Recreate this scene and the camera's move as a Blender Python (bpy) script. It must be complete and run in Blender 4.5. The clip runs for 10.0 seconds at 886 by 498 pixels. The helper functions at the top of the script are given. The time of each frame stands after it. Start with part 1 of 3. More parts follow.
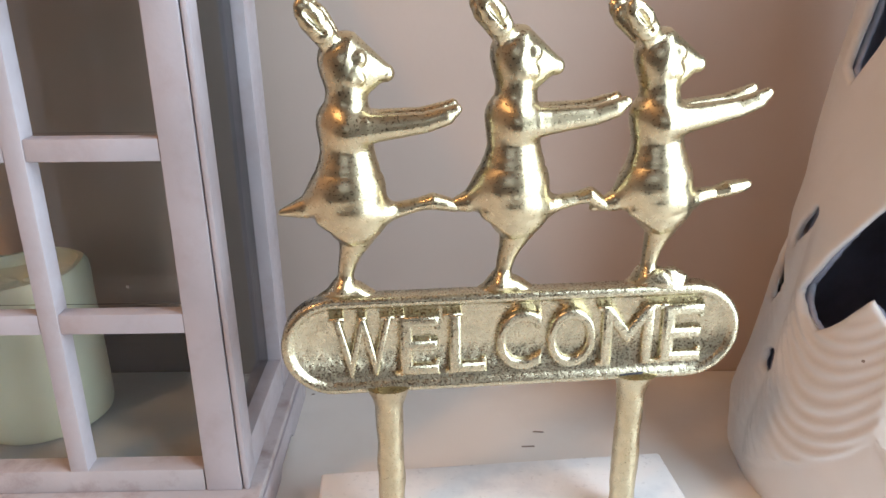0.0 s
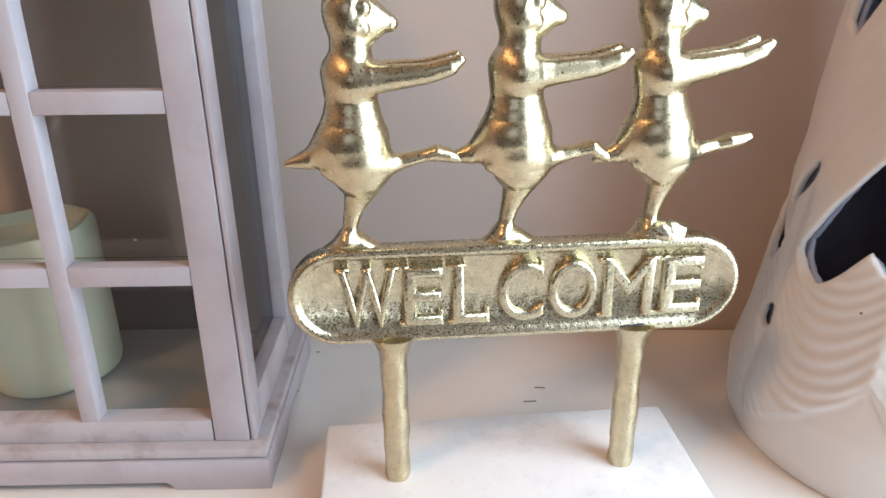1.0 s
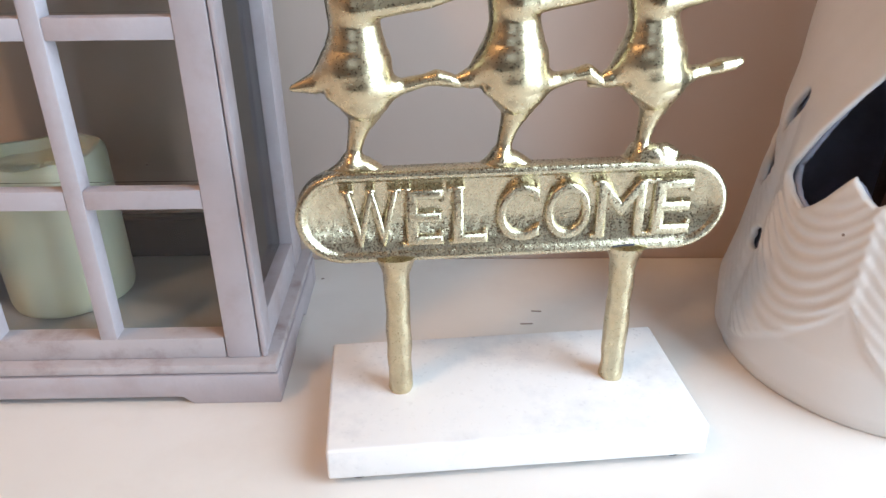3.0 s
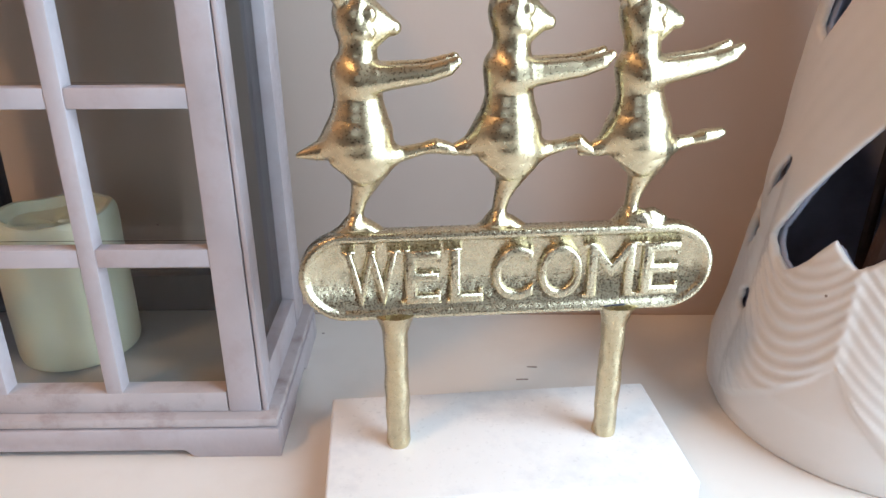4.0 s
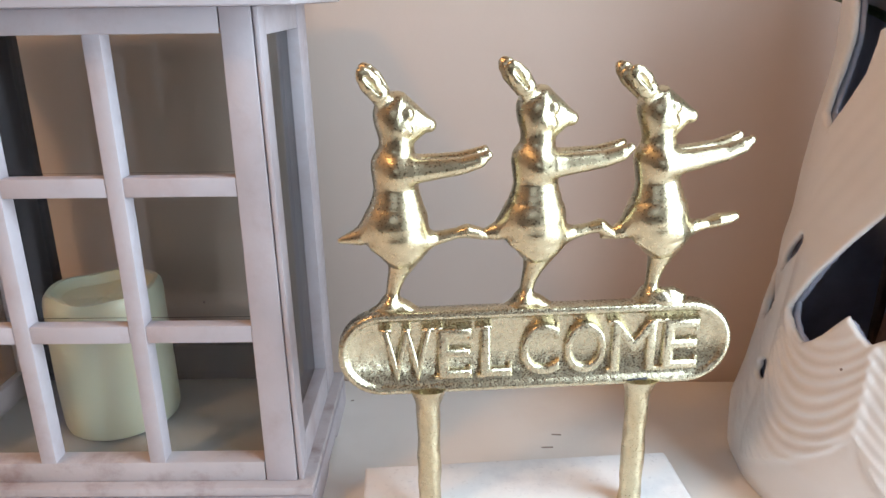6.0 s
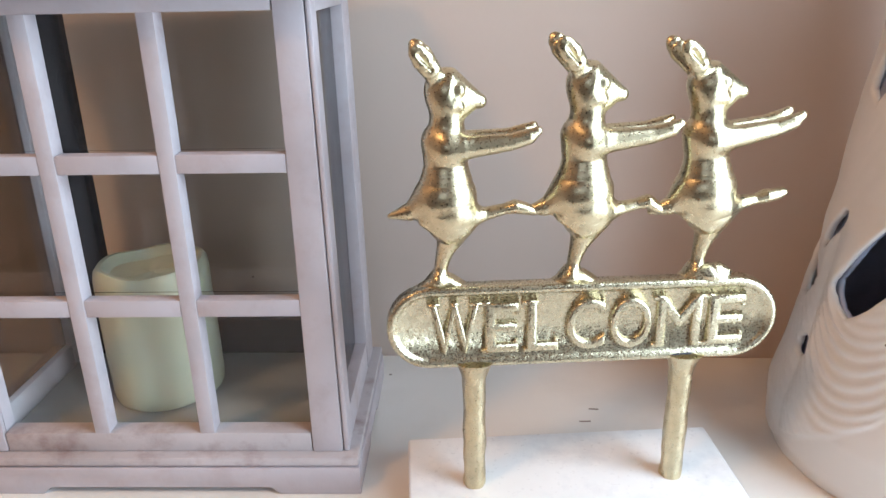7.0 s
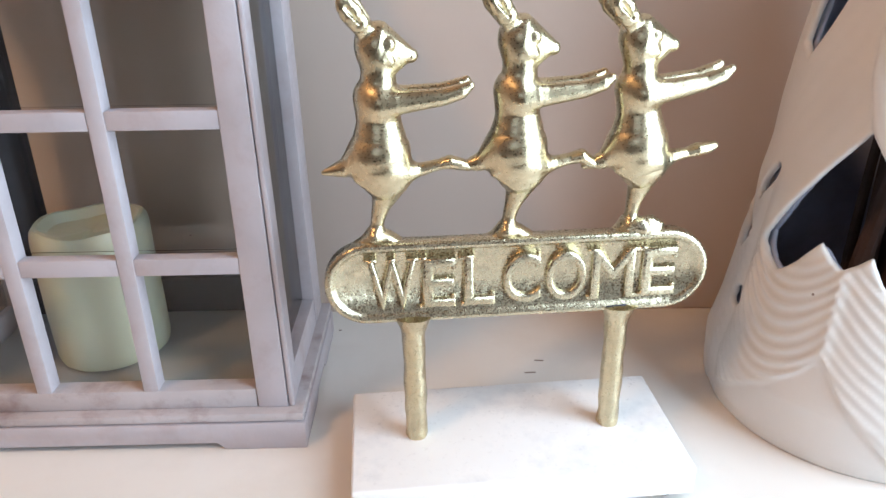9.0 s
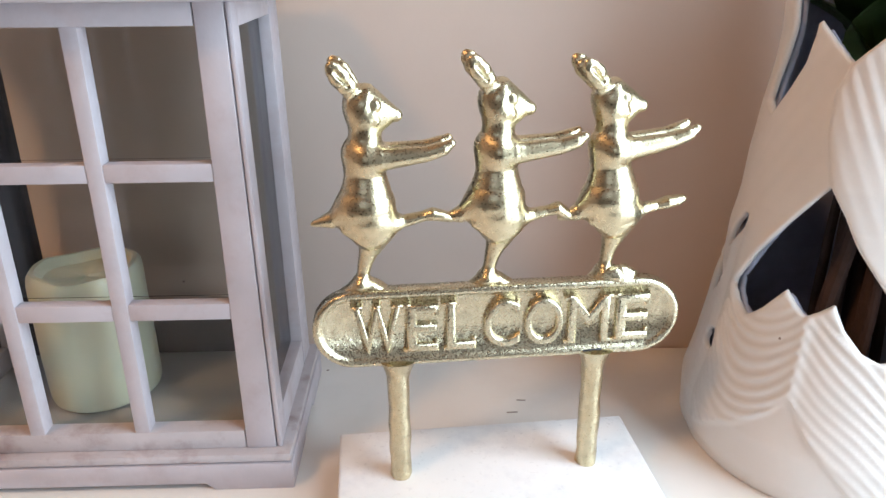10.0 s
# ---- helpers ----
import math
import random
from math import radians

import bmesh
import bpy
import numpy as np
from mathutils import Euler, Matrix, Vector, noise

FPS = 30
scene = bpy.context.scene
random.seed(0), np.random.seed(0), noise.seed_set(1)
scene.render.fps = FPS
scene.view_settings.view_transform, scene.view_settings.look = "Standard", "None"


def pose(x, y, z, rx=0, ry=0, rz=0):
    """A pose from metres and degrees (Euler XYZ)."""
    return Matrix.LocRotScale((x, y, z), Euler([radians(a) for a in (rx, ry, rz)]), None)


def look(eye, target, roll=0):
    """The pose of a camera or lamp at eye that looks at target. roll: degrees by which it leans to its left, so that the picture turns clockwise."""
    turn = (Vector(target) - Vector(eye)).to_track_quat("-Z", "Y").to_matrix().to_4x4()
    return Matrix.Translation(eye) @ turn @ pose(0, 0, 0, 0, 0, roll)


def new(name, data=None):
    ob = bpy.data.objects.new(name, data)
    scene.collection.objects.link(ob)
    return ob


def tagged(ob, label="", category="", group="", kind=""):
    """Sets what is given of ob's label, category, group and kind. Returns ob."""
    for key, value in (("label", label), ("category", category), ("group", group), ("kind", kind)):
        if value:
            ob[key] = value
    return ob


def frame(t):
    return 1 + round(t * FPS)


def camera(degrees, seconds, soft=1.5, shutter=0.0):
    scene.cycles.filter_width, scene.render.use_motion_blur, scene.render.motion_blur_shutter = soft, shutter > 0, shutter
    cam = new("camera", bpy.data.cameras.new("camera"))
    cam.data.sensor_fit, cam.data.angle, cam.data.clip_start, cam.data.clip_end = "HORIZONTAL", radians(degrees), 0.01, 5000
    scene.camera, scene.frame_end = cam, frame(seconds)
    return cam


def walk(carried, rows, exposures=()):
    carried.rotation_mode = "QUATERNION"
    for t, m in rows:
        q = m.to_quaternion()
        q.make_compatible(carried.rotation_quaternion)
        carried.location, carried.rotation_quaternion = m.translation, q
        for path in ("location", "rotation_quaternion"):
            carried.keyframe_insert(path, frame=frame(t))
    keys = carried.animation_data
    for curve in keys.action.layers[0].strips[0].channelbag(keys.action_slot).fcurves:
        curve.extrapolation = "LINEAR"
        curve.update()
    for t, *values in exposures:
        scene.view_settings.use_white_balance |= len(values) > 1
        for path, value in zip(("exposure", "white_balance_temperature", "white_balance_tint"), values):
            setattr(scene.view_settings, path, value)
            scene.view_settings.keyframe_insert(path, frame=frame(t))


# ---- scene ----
cam = camera(61.65, 10.0)
PATH = [
    (0, (0.0017, 0.0085, 0.2551), (-0.0034, 0.9466, -0.0910), -0.36),
    (0.5, (0.0008, 0.0057, 0.2513), (-0.0061, 0.9366, -0.1141), -0.31),
    (1, (0.0011, 0.0025, 0.2490), (-0.0070, 0.9266, -0.1330), -0.45),
    (1.5, (-0.0001, -0.0018, 0.2475), (-0.0073, 0.9145, -0.1529), -0.74),
    (2, (0.0012, -0.0043, 0.2460), (-0.0071, 0.9031, -0.1742), -1.11),
    (3.3, (0.0012, -0.0175, 0.2479), (-0.0069, 0.8729, -0.2071), -0.26),
    (3.5, (0.0014, -0.0194, 0.2503), (-0.0061, 0.8819, -0.1829), -0.16),
    (4, (0.0024, -0.0249, 0.2565), (-0.0064, 0.8955, -0.1345), -0.14),
    (4.5, (0.0065, -0.0318, 0.2634), (-0.0054, 0.8999, -0.0997), -0.46),
    (5, (0.0067, -0.0337, 0.2679), (-0.0060, 0.9065, -0.0724), -0.58),
    (5.5, (0.0035, -0.0368, 0.2741), (-0.0138, 0.9097, -0.0483), -0.69),
    (7, (-0.0199, -0.0451, 0.2760), (-0.0701, 0.8897, -0.0755), -1.12),
    (7.5, (-0.0160, -0.0416, 0.2681), (-0.0692, 0.8761, -0.1256), -1.78),
    (8, (-0.0118, -0.0393, 0.2651), (-0.0534, 0.8694, -0.1502), -1.64),
    (8.5, (-0.0078, -0.0409, 0.2679), (-0.0324, 0.8645, -0.1559), -1.12),
    (9, (-0.0037, -0.0457, 0.2768), (-0.0141, 0.8669, -0.1318), -0.86),
    (9.5, (-0.0019, -0.0513, 0.2850), (-0.0009, 0.8701, -0.1036), -0.66),
    (10, (-0.0005, -0.0584, 0.2912), (0.0041, 0.8706, -0.0788), -0.44),
]
walk(cam, [(t, look(eye, target, roll)) for t, eye, target, roll in PATH],
     [(0, -0.08, 6850, 12), (1, -0.03, 6700, 11), (2, 0.06, 6530, 10), (3.5, 0.0, 6500, 10), (4.5, 0.0, 6560, 10), (5.5, 0.06, 6700, 10), (7.5, 0.05, 6520, 10),
      (8.5, 0.05, 6500, 10), (9.5, 0.06, 6600, 10), (10, 0.07, 6680, 10)])

# ---------------------------------------------------------------- light
world = bpy.data.worlds.new("sky")
scene.world = world
world.use_nodes = True
wn = world.node_tree
sky = wn.nodes.new("ShaderNodeTexSky")
sky.sky_type = 'NISHITA'
sky.sun_disc = False
sky.sun_elevation, sky.sun_rotation = radians(40), radians(90)
wn.nodes["Background"].inputs["Strength"].default_value = 0.12
wn.links.new(sky.outputs["Color"], wn.nodes["Background"].inputs["Color"])


def lamp(name, kind, energy, colour, m, size=0.1, size_y=None):
    data = bpy.data.lights.new(name, kind)
    data.energy, data.color = energy, colour
    if kind == 'AREA':
        data.shape = 'RECTANGLE'
        data.size, data.size_y = size, size_y or size
    else:
        data.shadow_soft_size = size
    ob = new(name, data)
    ob.matrix_world = m
    return ob


# room extents: x, y, z
RX0, RX1, RY0, RY1, RZ0, RZ1 = -1.9, 0.47, -2.6, 0.46, -0.85, 1.95
# daylight of the side window, and an added fill lamp behind the camera
lamp("side_window_daylight", 'AREA', 21.5, (0.68, 0.855, 1.0), look((RX1 + 0.06, -0.08, 0.345), (0.0, -0.08, 0.345)), 0.60, 1.55)
lamp("rear_window_daylight", 'AREA', 2.0, (1.0, 0.95, 0.97), look((-0.3, RY0 - 0.05, 0.85), (0.0, 0.3, 0.3)), 1.2, 1.0)
lamp("pendant_bulb_light", 'POINT', 22.5, (1.0, 0.57, 0.30), pose(-0.8, -0.45, 1.37), 0.10)
scene.view_settings.exposure = 0.0


# ---------------------------------------------------------------- materials
def material(name, base, rough=0.5, metal=0.0, spread=0.06, scale=60.0, fine=600.0, bump=0.05, depth=0.0005,
             stain=None, stain_scale=12.0, stain_amount=0.0, rough_spread=0.1, coat=0.0, subsurface=0.0, dents=0.0, dent_scale=300.0):
    m = bpy.data.materials.new(name)
    m.use_nodes = True
    nt = m.node_tree
    b = nt.nodes["Principled BSDF"]
    link = nt.links.new
    b.inputs["Metallic"].default_value = metal
    b.inputs["Coat Weight"].default_value = coat
    if subsurface:
        b.inputs["Subsurface Weight"].default_value = subsurface
        b.inputs["Subsurface Radius"].default_value = (0.012, 0.009, 0.005)
        b.inputs["Subsurface Scale"].default_value = 0.6
    tc = nt.nodes.new("ShaderNodeTexCoord")

    def noise_node(sc, detail=4.0, roughness=0.55):
        n = nt.nodes.new("ShaderNodeTexNoise")
        n.inputs["Scale"].default_value = sc
        n.inputs["Detail"].default_value = detail
        n.inputs["Roughness"].default_value = roughness
        link(tc.outputs["Object"], n.inputs["Vector"])
        return n

    big, small = noise_node(scale), noise_node(fine, 3.0)
    ramp = nt.nodes.new("ShaderNodeMapRange")
    ramp.inputs["From Min"].default_value, ramp.inputs["From Max"].default_value = 0.3, 0.7
    ramp.inputs["To Min"].default_value, ramp.inputs["To Max"].default_value = 1 - spread, 1 + spread
    link(big.outputs["Fac"], ramp.inputs["Value"])
    mul = nt.nodes.new("ShaderNodeMix")
    mul.data_type, mul.blend_type = 'RGBA', 'MULTIPLY'
    mul.inputs["Factor"].default_value = 1.0
    mul.inputs["A"].default_value = (*base, 1)
    link(ramp.outputs["Result"], mul.inputs["B"])
    colour = mul.outputs["Result"]
    if stain:
        st = noise_node(stain_scale, 6.0, 0.65)
        sr = nt.nodes.new("ShaderNodeMapRange")
        sr.inputs["From Min"].default_value, sr.inputs["From Max"].default_value = 0.5, 0.72
        sr.inputs["To Max"].default_value = stain_amount
        link(st.outputs["Fac"], sr.inputs["Value"])
        mx = nt.nodes.new("ShaderNodeMix")
        mx.data_type = 'RGBA'
        link(sr.outputs["Result"], mx.inputs["Factor"])
        link(colour, mx.inputs["A"])
        mx.inputs["B"].default_value = (*stain, 1)
        colour = mx.outputs["Result"]
    link(colour, b.inputs["Base Color"])
    rr = nt.nodes.new("ShaderNodeMapRange")
    rr.inputs["From Min"].default_value, rr.inputs["From Max"].default_value = 0.3, 0.7
    rr.inputs["To Min"].default_value, rr.inputs["To Max"].default_value = max(0.02, rough - rough_spread), min(1, rough + rough_spread)
    link(small.outputs["Fac"], rr.inputs["Value"])
    link(rr.outputs["Result"], b.inputs["Roughness"])
    if bump:
        bp = nt.nodes.new("ShaderNodeBump")
        bp.inputs["Strength"].default_value, bp.inputs["Distance"].default_value = bump, depth
        link(small.outputs["Fac"], bp.inputs["Height"])
        if dents:
            coarse = noise_node(dent_scale, 2.0)
            bd = nt.nodes.new("ShaderNodeBump")
            bd.inputs["Strength"].default_value, bd.inputs["Distance"].default_value = dents, 0.0012
            link(coarse.outputs["Fac"], bd.inputs["Height"])
            link(bd.outputs["Normal"], bp.inputs["Normal"])
        link(bp.outputs["Normal"], b.inputs["Normal"])
    return m


def glass_material(name, tint, rough=0.02):
    m = bpy.data.materials.new(name)
    m.use_nodes = True
    b = m.node_tree.nodes["Principled BSDF"]
    b.inputs["Base Color"].default_value = (*tint, 1)
    b.inputs["Transmission Weight"].default_value = 1.0
    b.inputs["Roughness"].default_value = rough
    b.inputs["IOR"].default_value = 1.3
    return m


BRASS = material("cast_brass", (0.61, 0.535, 0.365), 0.29, 1.0, 0.12, 160, 1000, 0.05, 0.0004, (0.56, 0.45, 0.26), 70, 0.35, 0.035, dents=0.08, dent_scale=280)
BRASS_ROUGH = material("sand_cast_brass", (0.58, 0.525, 0.38), 0.29, 1.0, 0.16, 220, 1100, 0.09, 0.0005, (0.42, 0.36, 0.24), 210, 0.35, 0.08, dents=0.24, dent_scale=300)
MARBLE = material("white_marble", (0.89, 0.89, 0.90), 0.32, 0.0, 0.03, 25, 400, 0.02, 0.0002, (0.42, 0.45, 0.52), 26, 0.35, 0.06)
PAINT = material("washed_white_paint", (0.475, 0.435, 0.47), 0.5, 0.0, 0.08, 22, 260, 0.25, 0.0006, (0.36, 0.27, 0.27), 34, 0.45, 0.1)
PAINT_WORN = material("worn_white_paint", (0.46, 0.415, 0.43), 0.6, 0.0, 0.08, 30, 260, 0.25, 0.0006, (0.26, 0.18, 0.17), 45, 0.75, 0.1)
BACK_DARK = material("dark_stained_back", (0.022, 0.02, 0.025), 0.5, 0.0, 0.2, 20, 260, 0.1)
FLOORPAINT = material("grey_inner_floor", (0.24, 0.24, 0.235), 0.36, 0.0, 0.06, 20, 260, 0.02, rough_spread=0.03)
GROOVE = material("dark_groove", (0.05, 0.04, 0.045), 0.8)
SIDE_GLASS = glass_material("smoky_glass", (0.30, 0.31, 0.31))
GLASS = glass_material("lantern_glass", (0.985, 1.0, 0.985))
WAX = material("ivory_wax", (0.44, 0.44, 0.335), 0.45, 0.0, 0.04, 30, 500, 0.04, 0.0003, subsurface=0.25)
CERAMIC = material("matt_white_ceramic", (0.69, 0.665, 0.65), 0.42, 0.0, 0.025, 25, 420, 0.10, 0.0004, (0.60, 0.56, 0.53), 30, 0.18, 0.08)
NAVY = material("navy_glaze", (0.34, 0.36, 0.46), 0.4, 0.0, 0.25, 30, 300, 0.05)
BARK = material("dark_stem", (0.085, 0.05, 0.042), 0.7, 0.0, 0.3, 60, 400, 0.4, 0.001)
LEAF = material("green_leaf", (0.045, 0.10, 0.03), 0.4, 0.0, 0.3, 70, 500, 0.1, 0.0004)
SILL = material("white_sill_paint", (0.80, 0.765, 0.73), 0.38, 0.0, 0.025, 9, 500, 0.05, 0.0003, (0.66, 0.6, 0.55), 14, 0.3, 0.08)
WALL = material("cream_wall_paint", (0.56, 0.46, 0.405), 0.75, 0.0, 0.025, 5, 350, 0.12, 0.0005, (0.50, 0.395, 0.335), 7, 0.3, 0.05)
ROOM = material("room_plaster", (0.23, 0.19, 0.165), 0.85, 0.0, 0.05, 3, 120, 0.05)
BOARDS = material("brown_floor", (0.08, 0.05, 0.032), 0.5, 0.0, 0.2, 4, 90, 0.05)
TARNISH = material("tarnish", (0.06, 0.065, 0.085), 0.5, 0.6, 0.3, 300, 900, 0.1)
SCUFF = material("scuff", (0.27, 0.21, 0.18), 0.7)
BULB = bpy.data.materials.new("warm_bulb")
BULB.use_nodes = True
BULB.node_tree.nodes["Principled BSDF"].inputs["Emission Color"].default_value = (1, 0.6, 0.25, 1)
BULB.node_tree.nodes["Principled BSDF"].inputs["Emission Strength"].default_value = 9


# ---------------------------------------------------------------- mesh helpers
def finish(name, bm, mat, smooth=True, angle=35):
    me = bpy.data.meshes.new(name)
    bmesh.ops.recalc_face_normals(bm, faces=bm.faces)
    if smooth:
        for f in bm.faces:
            f.smooth = True
        for e in bm.edges:
            if len(e.link_faces) == 2 and e.calc_face_angle(0) > radians(angle):
                e.smooth = False
    bm.to_mesh(me)
    bm.free()
    me.materials.append(mat)
    return me


def part(name, bm, mat, parent=None, label="", m=None, smooth=True, angle=35):
    ob = new(name, bm if isinstance(bm, bpy.types.Mesh) else finish(name, bm, mat, smooth, angle))
    if parent:
        ob.parent = parent
    if m is not None:
        ob.matrix_basis = m
    if label:
        tagged(ob, label)
    return ob


def thing(name, m, label, category, group="", kind=""):
    ob = new(name)
    ob.empty_display_size = 0.02
    ob.matrix_basis = m
    return tagged(ob, label, category, group, kind)


def box(lo, hi, bevel=0.0, segments=2, bm=None):
    bm = bm or bmesh.new()
    got = bmesh.ops.create_cube(bm, size=1)
    vs = got["verts"]
    for v in vs:
        v.co = Vector([l + (c + 0.5) * (h - l) for c, l, h in zip(v.co, lo, hi)])
    if bevel:
        es = list({e for v in vs for e in v.link_edges})
        bmesh.ops.bevel(bm, geom=es, offset=bevel, segments=segments, affect='EDGES', profile=0.5)
    return bm


def prism(outline, lo, hi, axis="y", bevel=0.0):
    """An outline in the two other axes, stretched along one axis."""
    bm = bmesh.new()

    def at(p, d):
        return {"y": (p[0], d, p[1]), "x": (d, p[0], p[1]), "z": (p[0], p[1], d)}[axis]

    a = [bm.verts.new(at(p, lo)) for p in outline]
    b = [bm.verts.new(at(p, hi)) for p in outline]
    bm.faces.new(a), bm.faces.new(b[::-1])
    for i in range(len(a)):
        j = (i + 1) % len(a)
        bm.faces.new((a[i], b[i], b[j], a[j]))
    bmesh.ops.recalc_face_normals(bm, faces=bm.faces)
    if bevel:
        bmesh.ops.bevel(bm, geom=list(bm.edges), offset=bevel, segments=2, affect='EDGES', profile=0.5)
    return bm


def lathe(profile, steps=48, wobble=None):
    """Turns (radius, height) rows round z; a radius of 0 closes an end."""
    bm = bmesh.new()
    rings = []
    for r, z in profile:
        if r <= 0:
            rings.append([bm.verts.new((0, 0, z))])
            continue
        ring = []
        for i in range(steps):
            a = 2 * math.pi * i / steps
            dr, dz = wobble(a, r, z) if wobble else (0, 0)
            ring.append(bm.verts.new(((r + dr) * math.cos(a), (r + dr) * math.sin(a), z + dz)))
        rings.append(ring)
    for a, b in zip(rings, rings[1:]):
        for i in range(steps):
            j = (i + 1) % steps
            if len(a) == 1 and len(b) > 1:
                bm.faces.new((a[0], b[j], b[i]))
            elif len(b) == 1 and len(a) > 1:
                bm.faces.new((a[i], a[j], b[0]))
            elif len(a) > 1:
                bm.faces.new((a[i], a[j], b[j], b[i]))
    return bm


def tube(points, radii, sides=10):
    """A round bar along points, with its own radius at each."""
    bm = bmesh.new()
    pts = [Vector(p) for p in points]
    rings = []
    for i, p in enumerate(pts):
        d = (pts[min(i + 1, len(pts) - 1)] - pts[max(i - 1, 0)]).normalized()
        u = d.cross(Vector((0.3, 1, 0.1))).normalized()
        w = d.cross(u)
        rings.append([bm.verts.new(p + radii[i] * (math.cos(2 * math.pi * k / sides) * u + math.sin(2 * math.pi * k / sides) * w)) for k in range(sides)])
    for a, b in zip(rings, rings[1:]):
        for k in range(sides):
            bm.faces.new((a[k], a[(k + 1) % sides], b[(k + 1) % sides], b[k]))
    bm.faces.new(rings[0][::-1]), bm.faces.new(rings[-1])
    return bm


def surface_net(field, lo, hi, h, mat, name):
    """The zero surface of a field (negative inside) on a grid of step h, as a smooth mesh."""
    ax = [np.arange(l, u + h, h) for l, u in zip(lo, hi)]
    v = field(*(g.astype(np.float32) for g in np.meshgrid(*ax, indexing="ij")))
    inside = v < 0
    nx, ny, nz = v.shape
    corners = [(i, j, k) for i in (0, 1) for j in (0, 1) for k in (0, 1)]
    total = np.zeros((nx - 1, ny - 1, nz - 1), np.int8)
    for i, j, k in corners:
        total += inside[i:nx - 1 + i, j:ny - 1 + j, k:nz - 1 + k]
    cell = np.nonzero((total > 0) & (total < 8))
    number = np.full(total.shape, -1, np.int64)
    number[cell] = np.arange(len(cell[0]))
    acc, count = np.zeros((len(cell[0]), 3)), np.zeros(len(cell[0]))
    for a in corners:
        for axis in range(3):
            if a[axis]:
                continue
            b = list(a)
            b[axis] = 1
            va = v[cell[0] + a[0], cell[1] + a[1], cell[2] + a[2]]
            vb = v[cell[0] + b[0], cell[1] + b[1], cell[2] + b[2]]
            cross = (va < 0) != (vb < 0)
            f = np.where(cross, va / np.where(cross, va - vb, 1), 0)
            p = np.stack([np.full(len(f), float(a[d])) if d != axis else f for d in range(3)], 1)
            acc += p * cross[:, None]
            count += cross
    pts = np.stack([ax[d][cell[d]] for d in range(3)], 1) + h * acc / count[:, None]
    quads = []
    for axis in range(3):
        o, q = [d for d in range(3) if d != axis]
        s0, s1 = [slice(None)] * 3, [slice(None)] * 3
        s0[axis], s1[axis] = slice(0, -1), slice(1, None)
        a, b = inside[tuple(s0)], inside[tuple(s1)]
        edge = np.array(np.nonzero(a != b))
        ok = (edge[o] > 0) & (edge[q] > 0) & (edge[o] < v.shape[o] - 1) & (edge[q] < v.shape[q] - 1)
        edge = edge[:, ok]
        flip = a[tuple(edge)]
        ring = []
        for do, dq in ((-1, -1), (0, -1), (0, 0), (-1, 0)):
            c = edge.copy()
            c[o] += do
            c[q] += dq
            ring.append(number[tuple(c)])
        ring = np.stack(ring, 1)
        if axis == 1:
            flip = ~flip
        ring[~flip] = ring[~flip][:, ::-1]
        quads.append(ring)
    quads = np.concatenate(quads)
    # even out the grid's steps, then settle on the surface again
    links = np.concatenate([quads[:, [i, (i + 1) % 4]] for i in range(4)])
    links = np.concatenate([links, links[:, ::-1]])
    degree = np.maximum(np.bincount(links[:, 0], minlength=len(pts)), 1)
    for turn in range(3):
        mean = np.stack([np.bincount(links[:, 0], pts[links[:, 1], d], len(pts)) for d in range(3)], 1) / degree[:, None]
        pts = 0.4 * pts + 0.6 * mean
        e = 0.4 * h
        step = np.eye(3) * e
        grad = np.stack([field(*(pts + step[d]).T) - field(*(pts - step[d]).T) for d in range(3)], 1) / (2 * e)
        move = (field(*pts.T) / np.maximum((grad ** 2).sum(1), 0.2))[:, None] * grad
        pts = pts - np.clip(move, -0.5 * h, 0.5 * h)
    me = bpy.data.meshes.new(name)
    me.vertices.add(len(pts))
    me.vertices.foreach_set("co", pts.astype(np.float32).ravel())
    me.loops.add(quads.size)
    me.loops.foreach_set("vertex_index", quads.astype(np.int32).ravel())
    me.polygons.add(len(quads))
    me.polygons.foreach_set("loop_start", np.arange(0, quads.size, 4, dtype=np.int32))
    me.polygons.foreach_set("use_smooth", np.ones(len(quads), bool))
    me.update(calc_edges=True)
    me.validate()
    me.materials.append(mat)
    return me


def smooth_min(a, b, k):
    t = np.clip(0.5 + 0.5 * (b - a) / k, 0, 1)
    return b * (1 - t) + a * t - k * t * (1 - t)


# ---------------------------------------------------------------- room
def structure(name, bm, mat, label, category):
    return tagged(part(name, bm, mat, smooth=False), label, category, kind="structure")


def wall_with_opening(axis, at0, at1, u0, u1, z0, z1, ou0, ou1, oz0, oz1):
    bm = bmesh.new()
    for a0, a1, b0, b1 in ((u0, u1, z0, oz0), (u0, u1, oz1, z1), (u0, ou0, oz0, oz1), (ou1, u1, oz0, oz1)):
        lo, hi = ((at0, a0, b0), (at1, a1, b1)) if axis == "x" else ((a0, at0, b0), (a1, at1, b1))
        box(lo, hi, bm=bm)
    return bm


